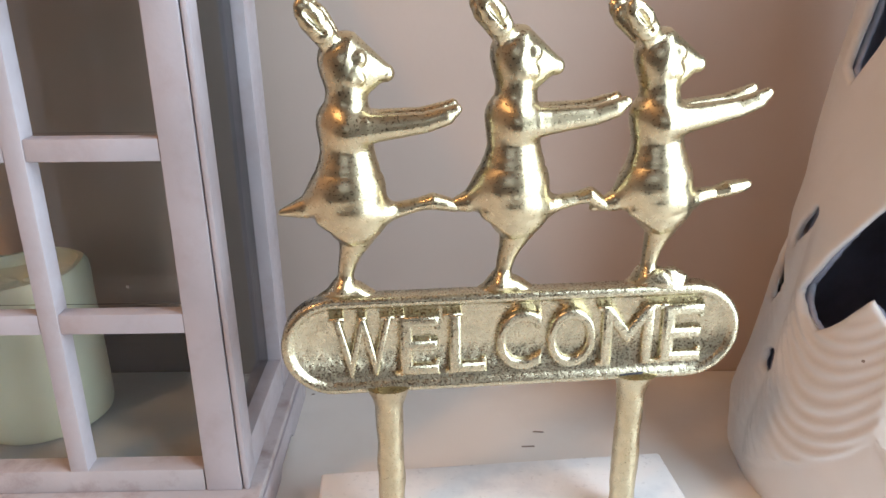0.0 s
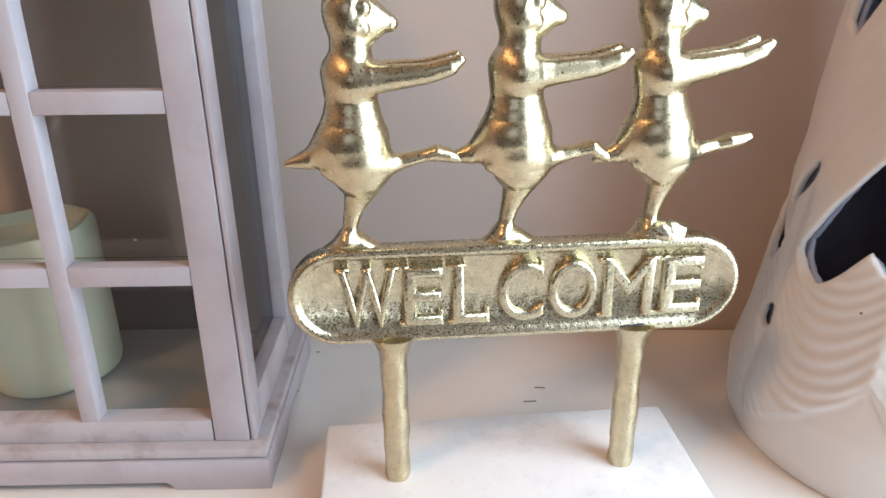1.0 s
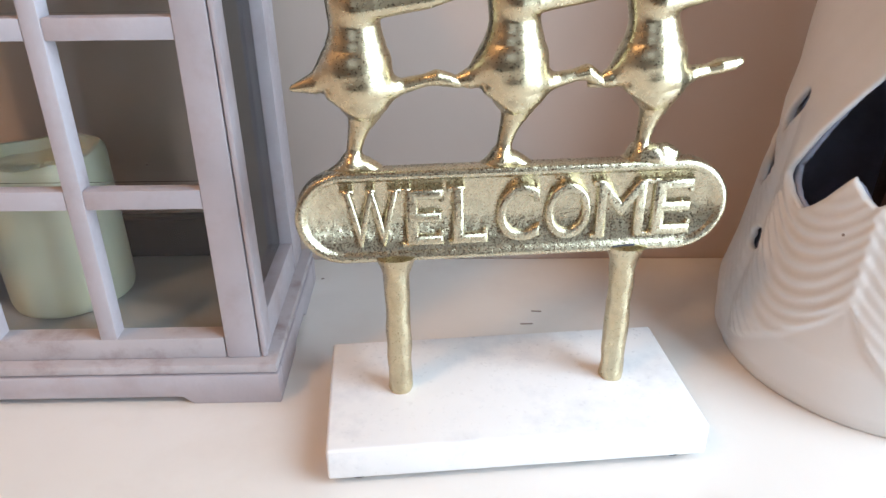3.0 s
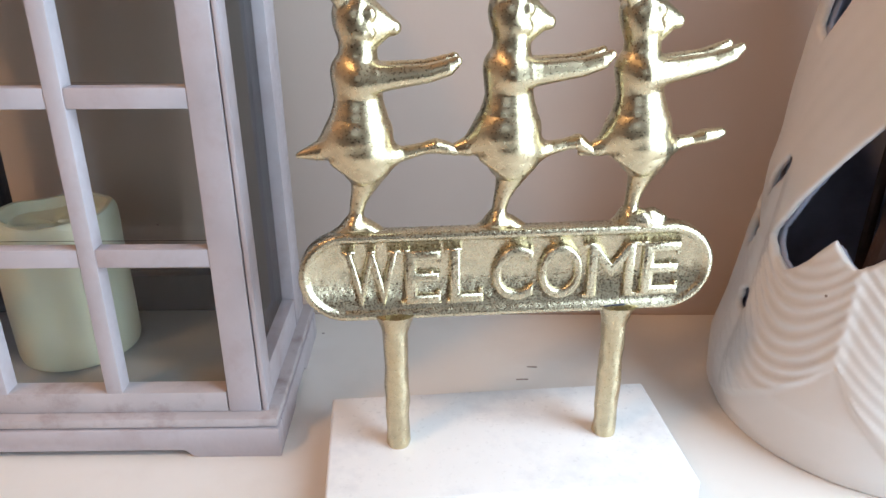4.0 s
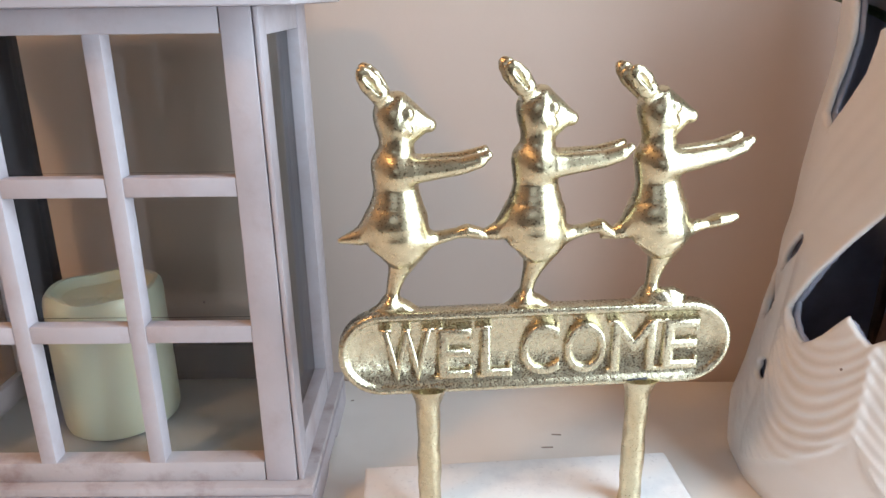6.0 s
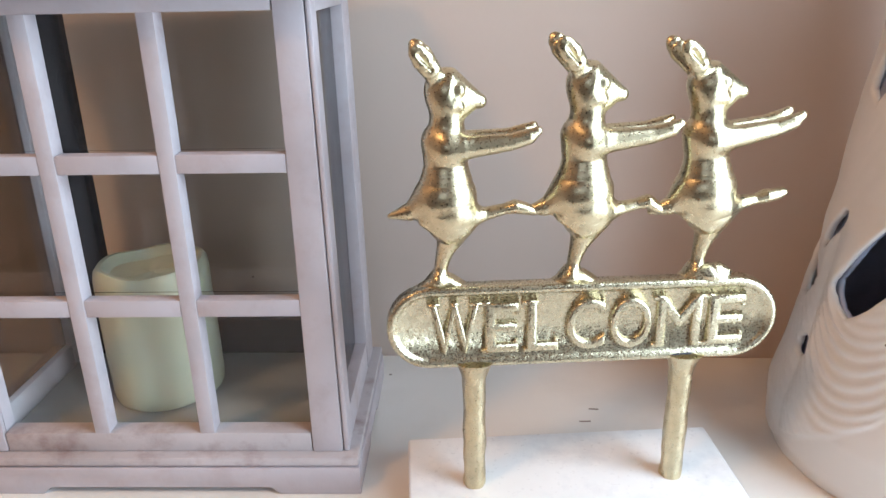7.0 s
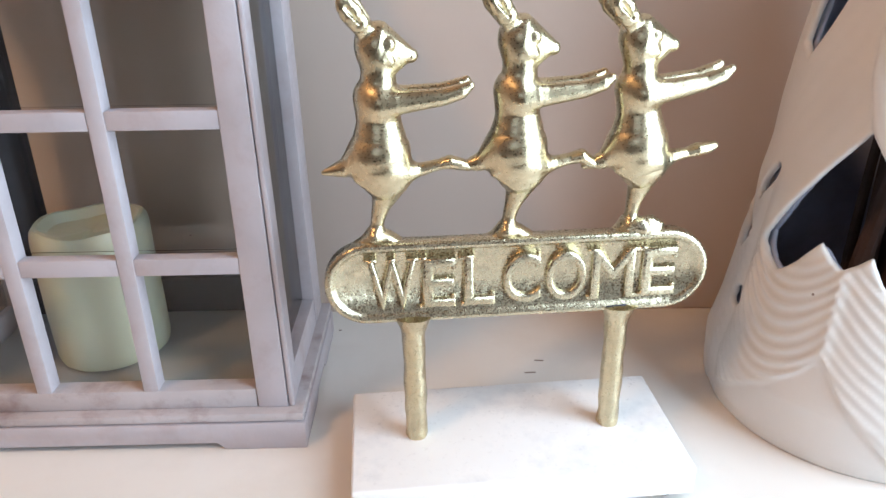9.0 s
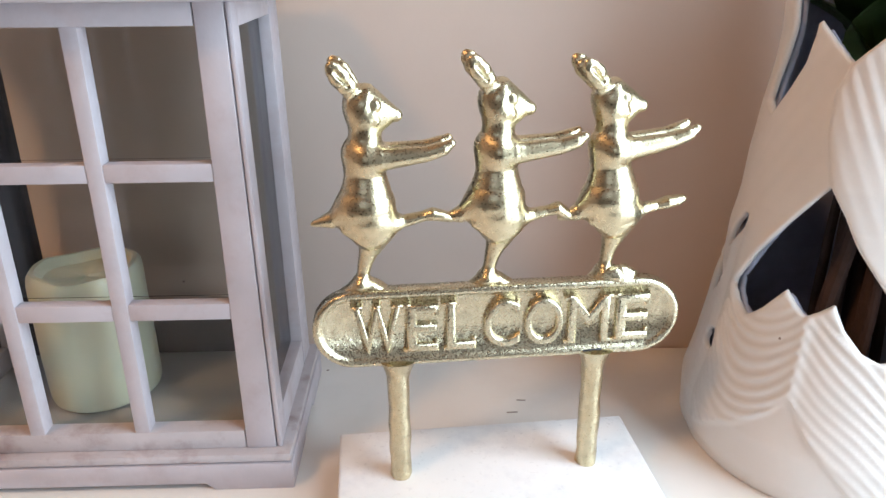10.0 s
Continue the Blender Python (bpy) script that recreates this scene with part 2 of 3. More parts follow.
structure("wall_north", box((RX0, RY1, RZ0), (RX1, RY1 + 0.1, RZ1)), WALL, "plain cream painted wall behind the sill", "wall")
structure("wall_east", wall_with_opening("x", RX1, RX1 + 0.12, RY0, RY1 + 0.1, RZ0, RZ1, -0.40, 0.24, -0.45, 1.14), ROOM, "plain plastered wall with an opening for a lamp", "wall")
# unseen wall; its opening is only there for the added rear fill lamp
structure("wall_south", wall_with_opening("y", RY0 - 0.12, RY0, RX0, RX1, RZ0, RZ1, -0.95, 0.35, 0.3, 1.4), ROOM, "plain plastered wall with an opening for a lamp", "wall")
structure("wall_west", box((RX0 - 0.1, RY0, RZ0), (RX0, RY1 + 0.1, RZ1)), WALL, "plain cream painted wall", "wall")
structure("floor", box((RX0, RY0, RZ0 - 0.05), (RX1, RY1, RZ0)), BOARDS, "plain brown floor", "floor")
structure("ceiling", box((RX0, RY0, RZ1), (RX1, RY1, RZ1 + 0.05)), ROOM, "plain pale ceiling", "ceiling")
sill = structure("sill", box((RX0, -0.02, -0.035), (RX1, RY1, 0), 0.004), SILL, "deep white painted sill with small scuffs", "sill")
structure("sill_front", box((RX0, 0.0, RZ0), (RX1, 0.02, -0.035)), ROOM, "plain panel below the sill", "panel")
for x, y, length, turn in ((0.0555, 0.3850, 0.0062, -4), (0.0480, 0.3705, 0.0075, 3), (0.1255, 0.2840, 0.0022, 40), (-0.0855, 0.428, 0.002, 10)):
    part("scuff", box((-length / 2, -0.0006, 0), (length / 2, 0.0006, 0.0003), 0.0001, 1), SCUFF, sill, m=pose(x, y, 0, 0, 0, turn))
bulb = part("pendant_lamp", lathe([(0, -0.15), (0.05, -0.14), (0.085, -0.10), (0.10, -0.045), (0.095, 0.01), (0.065, 0.055), (0.02, 0.075), (0.02, 0.10), (0, 0.10)], 24), BULB, m=pose(-0.8, -0.45, 1.40))
bulb.visible_shadow = False
tagged(bulb, "warm glowing glass globe lamp hanging on a cord", "lamp")
part("cord", tube([(0, 0, 0.10), (0, 0, RZ1 - 1.40)], [0.003, 0.003], 8), GROOVE, bulb)


# ---------------------------------------------------------------- lantern
def bar(lo, hi, name, parent, mat=PAINT, bevel=0.0007, label=""):
    return part(name, box(lo, hi, bevel), mat, parent, label)


def lantern():
    def flare(ob, z0, z1, out):
        for v in ob.data.vertices:
            u = max(0.0, (v.co.x - ir) / (x1 - ir)) - max(0.0, (il - v.co.x) / (il - x0))
            v.co.x += out * u * (z1 - min(v.co.z, z1)) / (z1 - z0)

    top = thing("lantern", pose(-0.087, 0.2955, 0, 0, 0, 1.3), "white-washed wooden lantern with glazed sides on the sill", "lantern")
    W, D = -0.225, 0.132
    # plinth with bracket feet
    plinth = part("plinth", box((W + 0.003, 0.003, 0.0065), (-0.003, D - 0.003, 0.0235), 0.0006), PAINT, top)
    notch = [(W, 0), (W + 0.043, 0), (W + 0.048, 0.0045), (-0.051, 0.0045), (-0.046, 0), (0, 0), (0, 0.0175), (W, 0.0175)]
    part("plinth_board", prism(notch, 0, 0.010, "y", 0.0008), PAINT, plinth)
    part("plinth_board", prism(notch, D - 0.010, D, "y", 0.0008), PAINT, plinth)
    side = [(0.010, 0), (0.046, 0), (0.051, 0.0045), (D - 0.051, 0.0045), (D - 0.046, 0), (D - 0.010, 0), (D - 0.010, 0.0175), (0.010, 0.0175)]
    part("plinth_board", prism(side, -0.010, 0, "x", 0.0008), PAINT, plinth)
    part("plinth_board", prism(side, W, W + 0.010, "x", 0.0008), PAINT, plinth)
    part("plinth_ledge", box((W + 0.0005, 0.0005, 0.0185), (-0.0005, D - 0.0005, 0.0240), 0.0012), PAINT_WORN, plinth)
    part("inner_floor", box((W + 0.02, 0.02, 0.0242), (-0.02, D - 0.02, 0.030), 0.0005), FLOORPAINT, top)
    x0, x1, y0, y1, z0, z1 = W + 0.0075, -0.0090, 0.0065, D - 0.0065, 0.0242, 0.272
    il, ir = -0.2010, -0.0265  # inner edges of the front stiles
    # front frame: thin faces at the corners, deeper behind
    stile = box((x0 + 0.0032, y0, z0), (il, y0 + 0.0030, z1), 0.0007)
    front = part("front_frame", box((x0 + 0.0128, y0 + 0.0031, z0), (il, y0 + 0.012, z1), bm=stile), PAINT, top)
    stile = box((ir, y0, z0), (x1 - 0.0032, y0 + 0.0030, z1), 0.0007)
    part("stile", box((ir, y0 + 0.0031, z0), (x1 - 0.0128, y0 + 0.012, z1), bm=stile), PAINT, front)
    bar((il + 0.0006, y0 + 0.0003, z0), (ir - 0.0006, y0 + 0.012, 0.0362), "bottom_rail", front, PAINT_WORN)
    bar((il + 0.0006, y0 + 0.0002, 0.2605), (ir - 0.0006, y0 + 0.012, z1), "top_rail", front)
    for bx in (x0, x1 - 0.0027):
        bar((bx, y0 + 0.0003, z0), (bx + 0.0027, y0 + 0.0034, z1), "corner_bead", front, bevel=0.0010)
    xs = (-0.1445, -0.0850)
    zs = (0.1130, 0.1903)
    for x in xs:
        bar((x - 0.0042, y0 + 0.0002, 0.0360), (x + 0.0042, y0 + 0.0105, 0.2607), "muntin", front, bevel=0.0005)
    edges = (il, xs[0] - 0.0043, xs[0] + 0.0043, xs[1] - 0.0043, xs[1] + 0.0043, ir)
    for z in zs:
        for a, b in zip(edges[::2], edges[1::2]):
            bar((a, y0 + 0.0005, z - 0.0052), (b, y0 + 0.0085, z + 0.0042), "cross_muntin", front, bevel=0.0005)
    for a, b in zip(edges[::2], edges[1::2]):
        for c, d in ((0.0366, zs[0] - 0.0057), (zs[0] + 0.0057, zs[1] - 0.0057), (zs[1] + 0.0057, 0.2604)):
            pane = part("pane", box((a - 0.001, y0 + 0.0106, c - 0.001), (b + 0.001, y0 + 0.0118, d + 0.001)), GLASS, front, smooth=False)
            pane.visible_shadow = False
    # speck on one pane
    part("speck", lathe([(0, -0.0002), (0.0007, 0), (0, 0.0002)], 8), SCUFF, front, m=pose(-0.0523, y0 + 0.0101, 0.1265, 90, 0, 0))
    # side frames
    for sx, inward in ((x1, -1), (x0, 1)):
        a, b = sorted((sx + inward * 0.0004, sx + inward * 0.012))
        frame_ = part("side_frame", box((a, y0 + 0.0036, z0), (b, y0 + 0.0155, z1), 0.0009), PAINT, top)
        bar((a, y1 - 0.0255, z0), (b, y1 - 0.0002, z1), "stile", frame_)
        bar((a + 0.0003, y0 + 0.0158, z0), (b - 0.0003, y1 - 0.0258, 0.0435), "bottom_rail", frame_)
        bar((a + 0.0003, y0 + 0.0158, 0.2590), (b - 0.0003, y1 - 0.0258, z1), "top_rail", frame_)
        px = sx + inward * 0.0075
        pane = part("pane", box((px - 0.0006, y0 + 0.0150, 0.043), (px + 0.0006, y1 - 0.0250, 0.261)), SIDE_GLASS, frame_, smooth=False)
    # back frame, near-black unlike the outer frames
    back = part("back_frame", box((x0 + 0.0125, y1 - 0.012, z0), (x0 + 0.034, y1, z1), 0.0008), BACK_DARK, top)
    bar((x1 - 0.030, y1 - 0.012, z0), (x1 - 0.0125, y1, z1), "stile", back, BACK_DARK)
    bar((x0 + 0.0342, y1 - 0.012, z0), (x1 - 0.0302, y1, 0.0545), "bottom_rail", back, BACK_DARK)
    bar((x0 + 0.0342, y1 - 0.012, 0.2575), (x1 - 0.0302, y1, z1), "top_rail", back, BACK_DARK)
    pane = part("pane", box((x0 + 0.033, y1 - 0.0065, 0.054), (x1 - 0.029, y1 - 0.0053, 0.258)), GLASS, back, smooth=False)
    pane.visible_shadow = False
    for ob in top.children_recursive:
        if not ob.name.startswith(("plinth", "speck", "inner", "back")) and (ob.parent.name.split(".")[0] in ("front_frame", "side_frame") or "frame" in ob.name):
            flare(ob, z0, z1, 0.0031)
    # cap board
    cap = part("cap", box((W - 0.010, -0.010, 0.2722), (0.010, D + 0.010, 0.284), 0.002), PAINT, top)
    part("cap_moulding", box((W + 0.001, 0.001, 0.2841), (-0.001, D - 0.001, 0.296), 0.003), PAINT, cap)
    return top


lantern()


def candle():
    def melt(a, r, z):
        rise = 0.0007 * math.sin(a + 2.2) + 0.0009 * math.sin(2 * a + 0.5) + 0.0008 * math.sin(5 * a)
        return 0.0004 * math.sin(3 * a + z * 60), rise * max(0, (z - 0.06) / 0.03)

    rows = [(0, 0), (0.0300, 0), (0.0325, 0.0015), (0.0334, 0.005), (0.0336, 0.03), (0.0334, 0.062), (0.0332, 0.079), (0.0325, 0.0835), (0.0305, 0.0862),
            (0.0280, 0.0860), (0.0262, 0.0830), (0.0240, 0.0805), (0.016, 0.0792), (0.006, 0.0788), (0.0022, 0.0787)]
    body = part("led_candle", lathe(rows + [(0, 0.0787)], 64, melt), WAX, m=pose(-0.2175, 0.361, 0.0302))
    return tagged(body, "ivory wax pillar candle with a melted rim inside the lantern", "candle")


candle()

# ---------------------------------------------------------------- welcome sign
CAST = pose(-0.030, 0.0075, 0.27) @ Matrix.Scale(1.014, 4) @ pose(0.030, 0, -0.27)  # the casting on its base
SIGN = pose(0.030, 0.278, 0, 0, 0, 5.5)
TOPZ = 0.021  # top of the marble


def rabbit_mesh(foot):
    """One dancing figure facing +x; metres from its ankle, z from the plate's top. foot: knee, ball and toe of the raised leg."""
    mm = 0.001

    def field(x, y, z):
        x, y, z = x / mm, np.abs(y) / mm, z / mm

        def limb(a, b, ra, rb, flat=1.0):
            ax, ay, az = a
            bx, by, bz = b
            dx, dy, dz = bx - ax, (by - ay), bz - az
            t = np.clip(((x - ax) * dx + (y - ay) * dy + (z - az) * dz) / (dx * dx + dy * dy + dz * dz), 0, 1)
            return np.sqrt((x - ax - t * dx) ** 2 + ((y - ay - t * dy) / flat) ** 2 + (z - az - t * dz) ** 2) - (ra + t * (rb - ra))

        def chain(rows, flat=1.0):
            """Rows of x, y, z, radius along one limb."""
            got = limb(rows[0][:3], rows[1][:3], rows[0][3], rows[1][3], flat)
            for p, q in zip(rows[1:], rows[2:]):
                got = np.minimum(got, limb(p[:3], q[:3], p[3], q[3], flat))
            return got

        d = chain(((5.2, 0, 75, 7.0), (4.5, 0, 69.0, 9.9), (4.8, 0, 59, 9.2), (4.7, 0, 50, 11.2), (4.6, 0, 43.5, 13.3), (5.3, 0, 38, 12.7), (6.5, 0, 32, 10.4), (6.8, 0, 27, 7.0), (6.0, 0, 23, 5.0)), 0.84)  # body
        d = smooth_min(d, chain(((7.0, 0, 27.0, 6.2), (4.6, 0, 19.5, 4.0), (2.8, 0, 14, 2.9), (1.7, 0, 9.0, 2.4), (1.2, 0, 4.0, 2.6))), 1.5)  # standing leg
        d = smooth_min(d, chain(((0.6, 0, 3.4, 3.0), (6.0, 0, 1.6, 2.8), (11.8, 0, -2.2, 2.4)), 1.5), 2.5)  # foot
        d = smooth_min(d, limb((-1.0, 0, 1.6), (-8.5, 0, -3.0), 2.8, 2.4, 1.4), 4)
        d = smooth_min(d, limb((-3.0, 0, 41.0), (-12.0, 0, 37.0), 7.8, 3.4, 0.9), 5)  # rump
        d = smooth_min(d, limb((-12.6, 0, 36.8), (-20.8, 0, 35.2), 3.6, 0.8, 0.9), 0.4)  # tail
        # paired parts: y is mirrored
        d = smooth_min(d, limb((-5.5, 4.6, 33.0), (4.0, 6.0, 26.2), 1.6, 1.5, 0.8), 2.5)  # fold over the thigh
        d = smooth_min(d, chain(((6, 5.0, 67.2, 6.4), (11.5, 5.2, 67.6, 5.4), (17, 5.4, 68.0, 4.4), (33, 5.6, 69.6, 3.2), (40.6, 5.8, 71.8, 2.8), (44.4, 6.0, 74.2, 1.4)), 0.85), 2.5)  # arms
        (ax, az), (bx, bz), (cx, cz) = foot
        d = smooth_min(d, chain(((13.5, 0, 33.6, 5.2), (18, 0, 34.2, 3.6), (23, 0, 35.0, 2.4), (ax - 5, 0, az - 1.6, 1.9), (ax, 0, az - 0.6, 2.6), (bx, 0, bz - 0.6, 2.2), (cx, 0, cz - 0.6, 1.6)), 1.15), 4)  # raised leg
        d = smooth_min(d, limb((5.3, 0, 76), (5.6, 0, 85), 6.5, 7.0, 0.95), 2)  # neck
        d = smooth_min(d, limb((5.8, 0, 92.0), (19.6, 0, 87.0), 9.3, 2.6, 0.88), 2)  # wedge-shaped head
        d = smooth_min(d, limb((6.0, 0, 88.0), (12.6, 0, 85.0), 7.9, 4.0, 0.9), 3)  # jaw
        eye = limb((9.8, 6.3, 92.8), (10.2, 6.3, 92.7), 2.2, 2.2, 0.6)
        d = smooth_min(d, np.abs(eye + 0.3) - 0.3, 0.8)  # eye ring
        d = np.minimum(d, limb((9.9, 6.2, 92.7), (10.2, 6.2, 92.7), 0.9, 0.9, 0.7))
        d = smooth_min(d, limb((5.6, 7.1, 90.6), (7.4, 6.8, 86.0), 1.2, 1.0, 0.6), 1.6)  # cheek folds
        d = smooth_min(d, limb((8.8, 6.8, 89.0), (10.8, 6.0, 85.4), 1.0, 0.8, 0.6), 1.6)
        d = np.maximum(d, -limb((21.0, 1.6, 87.4), (20.4, 2.0, 86.7), 1.0, 1.0))  # nostril
        ear = chain(((1.6, 5.0, 97.0, 3.0), (-1.6, 7.2, 102.2, 3.7), (-4.4, 8.8, 106.2, 4.1), (-6.4, 9.8, 109.0, 3.2), (-7.4, 10.2, 110.4, 2.2)), 0.5)
        hollow = limb((0.0, 8.0, 100.6), (-5.8, 12.0, 108.4), 1.0, 2.1)
        ear = -smooth_min(-ear, hollow, 0.5)
        d = smooth_min(d, ear, 1.2)
        return (d - 0.7) * mm

    return surface_net(field, (-0.025, -0.0185, -0.0065), (0.052, 0.0185, 0.116), 0.0006, BRASS, "rabbit_figure")


def stadium(half, radius, y, inset, bm, n=28):
    r = radius - inset
    pts = []
    for side in (1, -1):
        for i in range(n + 1):
            a = side * (math.pi / 2) - math.pi * i / n
            pts.append((side * (half - radius) + r * math.cos(a), r * math.sin(a)))
    return [bm.verts.new((px, y, pz)) for px, pz in pts]


def plate_mesh():
    bm = bmesh.new()
    half, radius = 0.0940, 0.0211
    rows = [(3.0, 4.6), (0.8, 4.4), (0.0, 3.4), (0.0, -3.0), (0.7, -4.2), (1.8, -4.7), (3.4, -4.4), (4.6, -3.0), (5.2, -2.5)]
    loops = [stadium(half, radius, y / 1000, i / 1000, bm) for i, y in rows]
    for a, b in zip(loops, loops[1:]):
        for i in range(len(a)):
            j = (i + 1) % len(a)
            bm.faces.new((a[i], a[j], b[j], b[i]))
    bm.faces.new(loops[0]), bm.faces.new(loops[-1])
    return finish("plate", bm, BRASS_ROUGH, angle=50)


def letter_mesh(char, width, height, serifs):
    """A raised roman capital: the built-in font, widened strokes, and small serifs in the same mesh."""
    cu = bpy.data.curves.new("letter", 'FONT')
    cu.body, cu.size, cu.extrude, cu.bevel_depth, cu.bevel_resolution, cu.offset = char, 1.0, 0.02, 0.048, 2, -0.022
    ob = bpy.data.objects.new("letter", cu)
    scene.collection.objects.link(ob)
    dg = bpy.context.evaluated_depsgraph_get()
    me = bpy.data.meshes.new_from_object(ob.evaluated_get(dg))
    bpy.data.objects.remove(ob)
    bm = bmesh.new()
    bm.from_mesh(me)
    xs, ys = [v.co.x for v in bm.verts], [v.co.y for v in bm.verts]
    w, h = max(xs) - min(xs), max(ys) - min(ys)
    for v in bm.verts:
        v.co = Vector(((v.co.x - min(xs)) / w * width, -v.co.z * 0.034, (v.co.y - min(ys)) / h * height))
    for u, z, sw, sh in serifs:
        box((u * width - sw / 2, -0.0017, z * height - sh / 2), (u * width + sw / 2, 0.0017, z * height + sh / 2), 0.0005, 1, bm)
    return finish("letter", bm, BRASS_ROUGH, angle=40)


def post_mesh(height):
    def rough(a, r, z):
        return 0.00018 * math.sin(3 * a + z * 300) + 0.00015 * math.sin(5 * a - z * 420), 0

    rows = [(0, -0.001), (0.0056, -0.001), (0.0060, 0.0008), (0.0059, 0.003)]
    rows += [(0.0058 - 0.0002 * math.sin(i * 0.8), 0.003 + i * (height - 0.014) / 14) for i in range(1, 15)]
    rows += [(0.0061, height - 0.0100), (0.0069, height - 0.007), (0.0083, height - 0.003), (0.0102, height + 0.0004), (0, height + 0.002)]
    return finish("post", lathe(rows, 28, rough), BRASS, angle=60)


def welcome_sign():
    top = thing("welcome_sign", SIGN, "pale brass welcome sign with three rabbits on white marble", "sign")
    slab = part("marble_base", box((-0.0875, -0.0345, 0.004), (0.0870, 0.0495, TOPZ), 0.0016, 3), MARBLE, top, "white marble slab with faint grey veins")
    for x in (-0.074, 0.074):
        for y in (-0.024, 0.038):
            part("pad", lathe([(0, 0), (0.006, 0), (0.006, 0.0042), (0, 0.0042)], 20), GROOVE, slab, "black felt pad", m=pose(x, y, 0))
    plate = part("plate", plate_mesh(), None, top, m=CAST @ pose(0, 0, 0.1165))
    base_z = -0.0135
    S, T = 0.0045, 0.0022
    rows = [
        ("W", -0.0735, 0.0235, [(0.08, 0.97, 0.006, T), (0.5, 0.97, 0.004, T), (0.93, 0.97, 0.006, T)]),
        ("E", -0.0475, 0.0165, [(0.03, 0.97, S, T), (0.03, 0.03, S, T), (0.93, 0.87, T, 0.006), (0.93, 0.13, T, 0.007), (0.72, 0.5, T, 0.006)]),
        ("L", -0.0275, 0.0155, [(0.1, 0.97, 0.008, T), (0.05, 0.03, S, T), (0.93, 0.13, T, 0.007)]),
        ("C", -0.0085, 0.0190, [(0.9, 0.83, T, 0.007)]),
        ("O", 0.0125, 0.0205, []),
        ("M", 0.0350, 0.0220, [(0.05, 0.03, 0.006, T), (0.95, 0.03, 0.006, T), (0.04, 0.97, 0.006, T), (0.96, 0.97, 0.006, T)]),
        ("E", 0.0600, 0.0180, [(0.03, 0.97, S, T), (0.03, 0.03, S, T), (0.93, 0.87, T, 0.006), (0.93, 0.13, T, 0.007), (0.72, 0.5, T, 0.006)]),
    ]
    for char, x, width, serifs in rows:
        part("letter", letter_mesh(char, width, 0.0265, serifs), None, plate, "raised capital letter", m=pose(x, -0.0030, base_z))
    part("tarnish", box((-0.0050, -0.0004, -0.0010), (0.0050, 0.0004, 0.0010), 0.0003, 1), TARNISH, plate, "dark blue-grey tarnish mark", m=pose(0.0490, -0.0046, -0.0186, 0, -4, 0))
    post = post_mesh(0.0740)
    for x in (-0.0525, 0.0527):
        part("post", post, None, top, m=pose(x, 0.0080, TOPZ))
    for x, turn, size, foot in ((-0.0690, 0, 1.0, ((36, 38.5), (41, 37.3), (44.4, 36.2))), (-0.0063, -0.6, 1.015, ((34.5, 38.0), (38.5, 35.0), (41.5, 33.6))),
                                (0.0540, -5.0, 1.0, ((33, 37.0), (38.0, 37.4), (40.5, 38.0)))):
        part("rabbit_figure", rabbit_mesh(foot), None, top, m=CAST @ pose(x, 0.0030, 0.1368, 0, turn, 0) @ Matrix.Diagonal((1.005 * size, 1.005 * size, 0.986 * size, 1)))

    def lump(a, r, z):
        return 0.0011 * math.sin(4 * a + z * 700) + 0.0007 * math.sin(7 * a), 0.0006 * math.sin(3 * a + 1)

    part("casting_lump", lathe([(0, 0), (0.0105, 0), (0.0105, 0.002), (0.0088, 0.0048), (0.005, 0.0068), (0, 0.0072)], 24, lump), BRASS_ROUGH, top, m=CAST @ pose(0.0600, 0.0005, 0.1368) @ Matrix.Diagonal((1, 0.55, 1, 1)))
    return top


welcome_sign()

# ---------------------------------------------------------------- openwork vase
VX, VY = 0.248, 0.345


def table(rows):
    rows = np.array(rows)
    return lambda v: np.interp(v, rows[:, 0], rows[:, 1])


radius_at = table([(-0.01, 0.084), (0.0, 0.0862), (0.01, 0.0888), (0.034, 0.0892), (0.057, 0.0840), (0.087, 0.0790), (0.13, 0.0735), (0.175, 0.0690),
                   (0.21, 0.0655), (0.236, 0.0615), (0.25, 0.0605), (0.27, 0.0612), (0.31, 0.066)])
# leaf outlines: degrees round the axis, height
hole_low = table([(-46, 0.2), (-43, 0.118), (-41.4, 0.1105), (-36.3, 0.1030), (-28.7, 0.0987), (-24, 0.1035), (-21, 0.1079), (-13, 0.1220), (-7, 0.1145), (-3.2, 0.1112),
                  (1.5, 0.1155), (6.2, 0.1213), (8, 0.1165), (11.6, 0.1082), (18.8, 0.0975), (25.2, 0.0943), (31, 0.0955), (36, 0.105), (38, 0.115), (44, 0.2)])
hole_high = table([(-46, 0.09), (-43, 0.110), (-41.4, 0.1120), (-32, 0.1335), (-19.3, 0.1567), (-4.5, 0.1802), (2.6, 0.1671), (9.1, 0.1527), (19.9, 0.1356), (30, 0.1190), (37, 0.1080), (44, 0.09)])
slit_left = table([(0.20, -47.5), (0.2085, -48.5), (0.2143, -59), (0.2255, -58.5), (0.2412, -54), (0.2558, -50.0), (0.27, -52), (0.31, -55)])
slit_right = table([(0.20, -49.5), (0.2085, -48.5), (0.2234, -39.9), (0.238, -33.4), (0.2585, -30.0), (0.262, -20), (0.31, -10)])
rim_top = table([(-50, 0.297), (-46, 0.295), (-33, 0.262), (-29.8, 0.2590), (-16.8, 0.2478), (-7.9, 0.2405), (1, 0.2508), (15, 0.2660), (28, 0.285), (40, 0.297)])
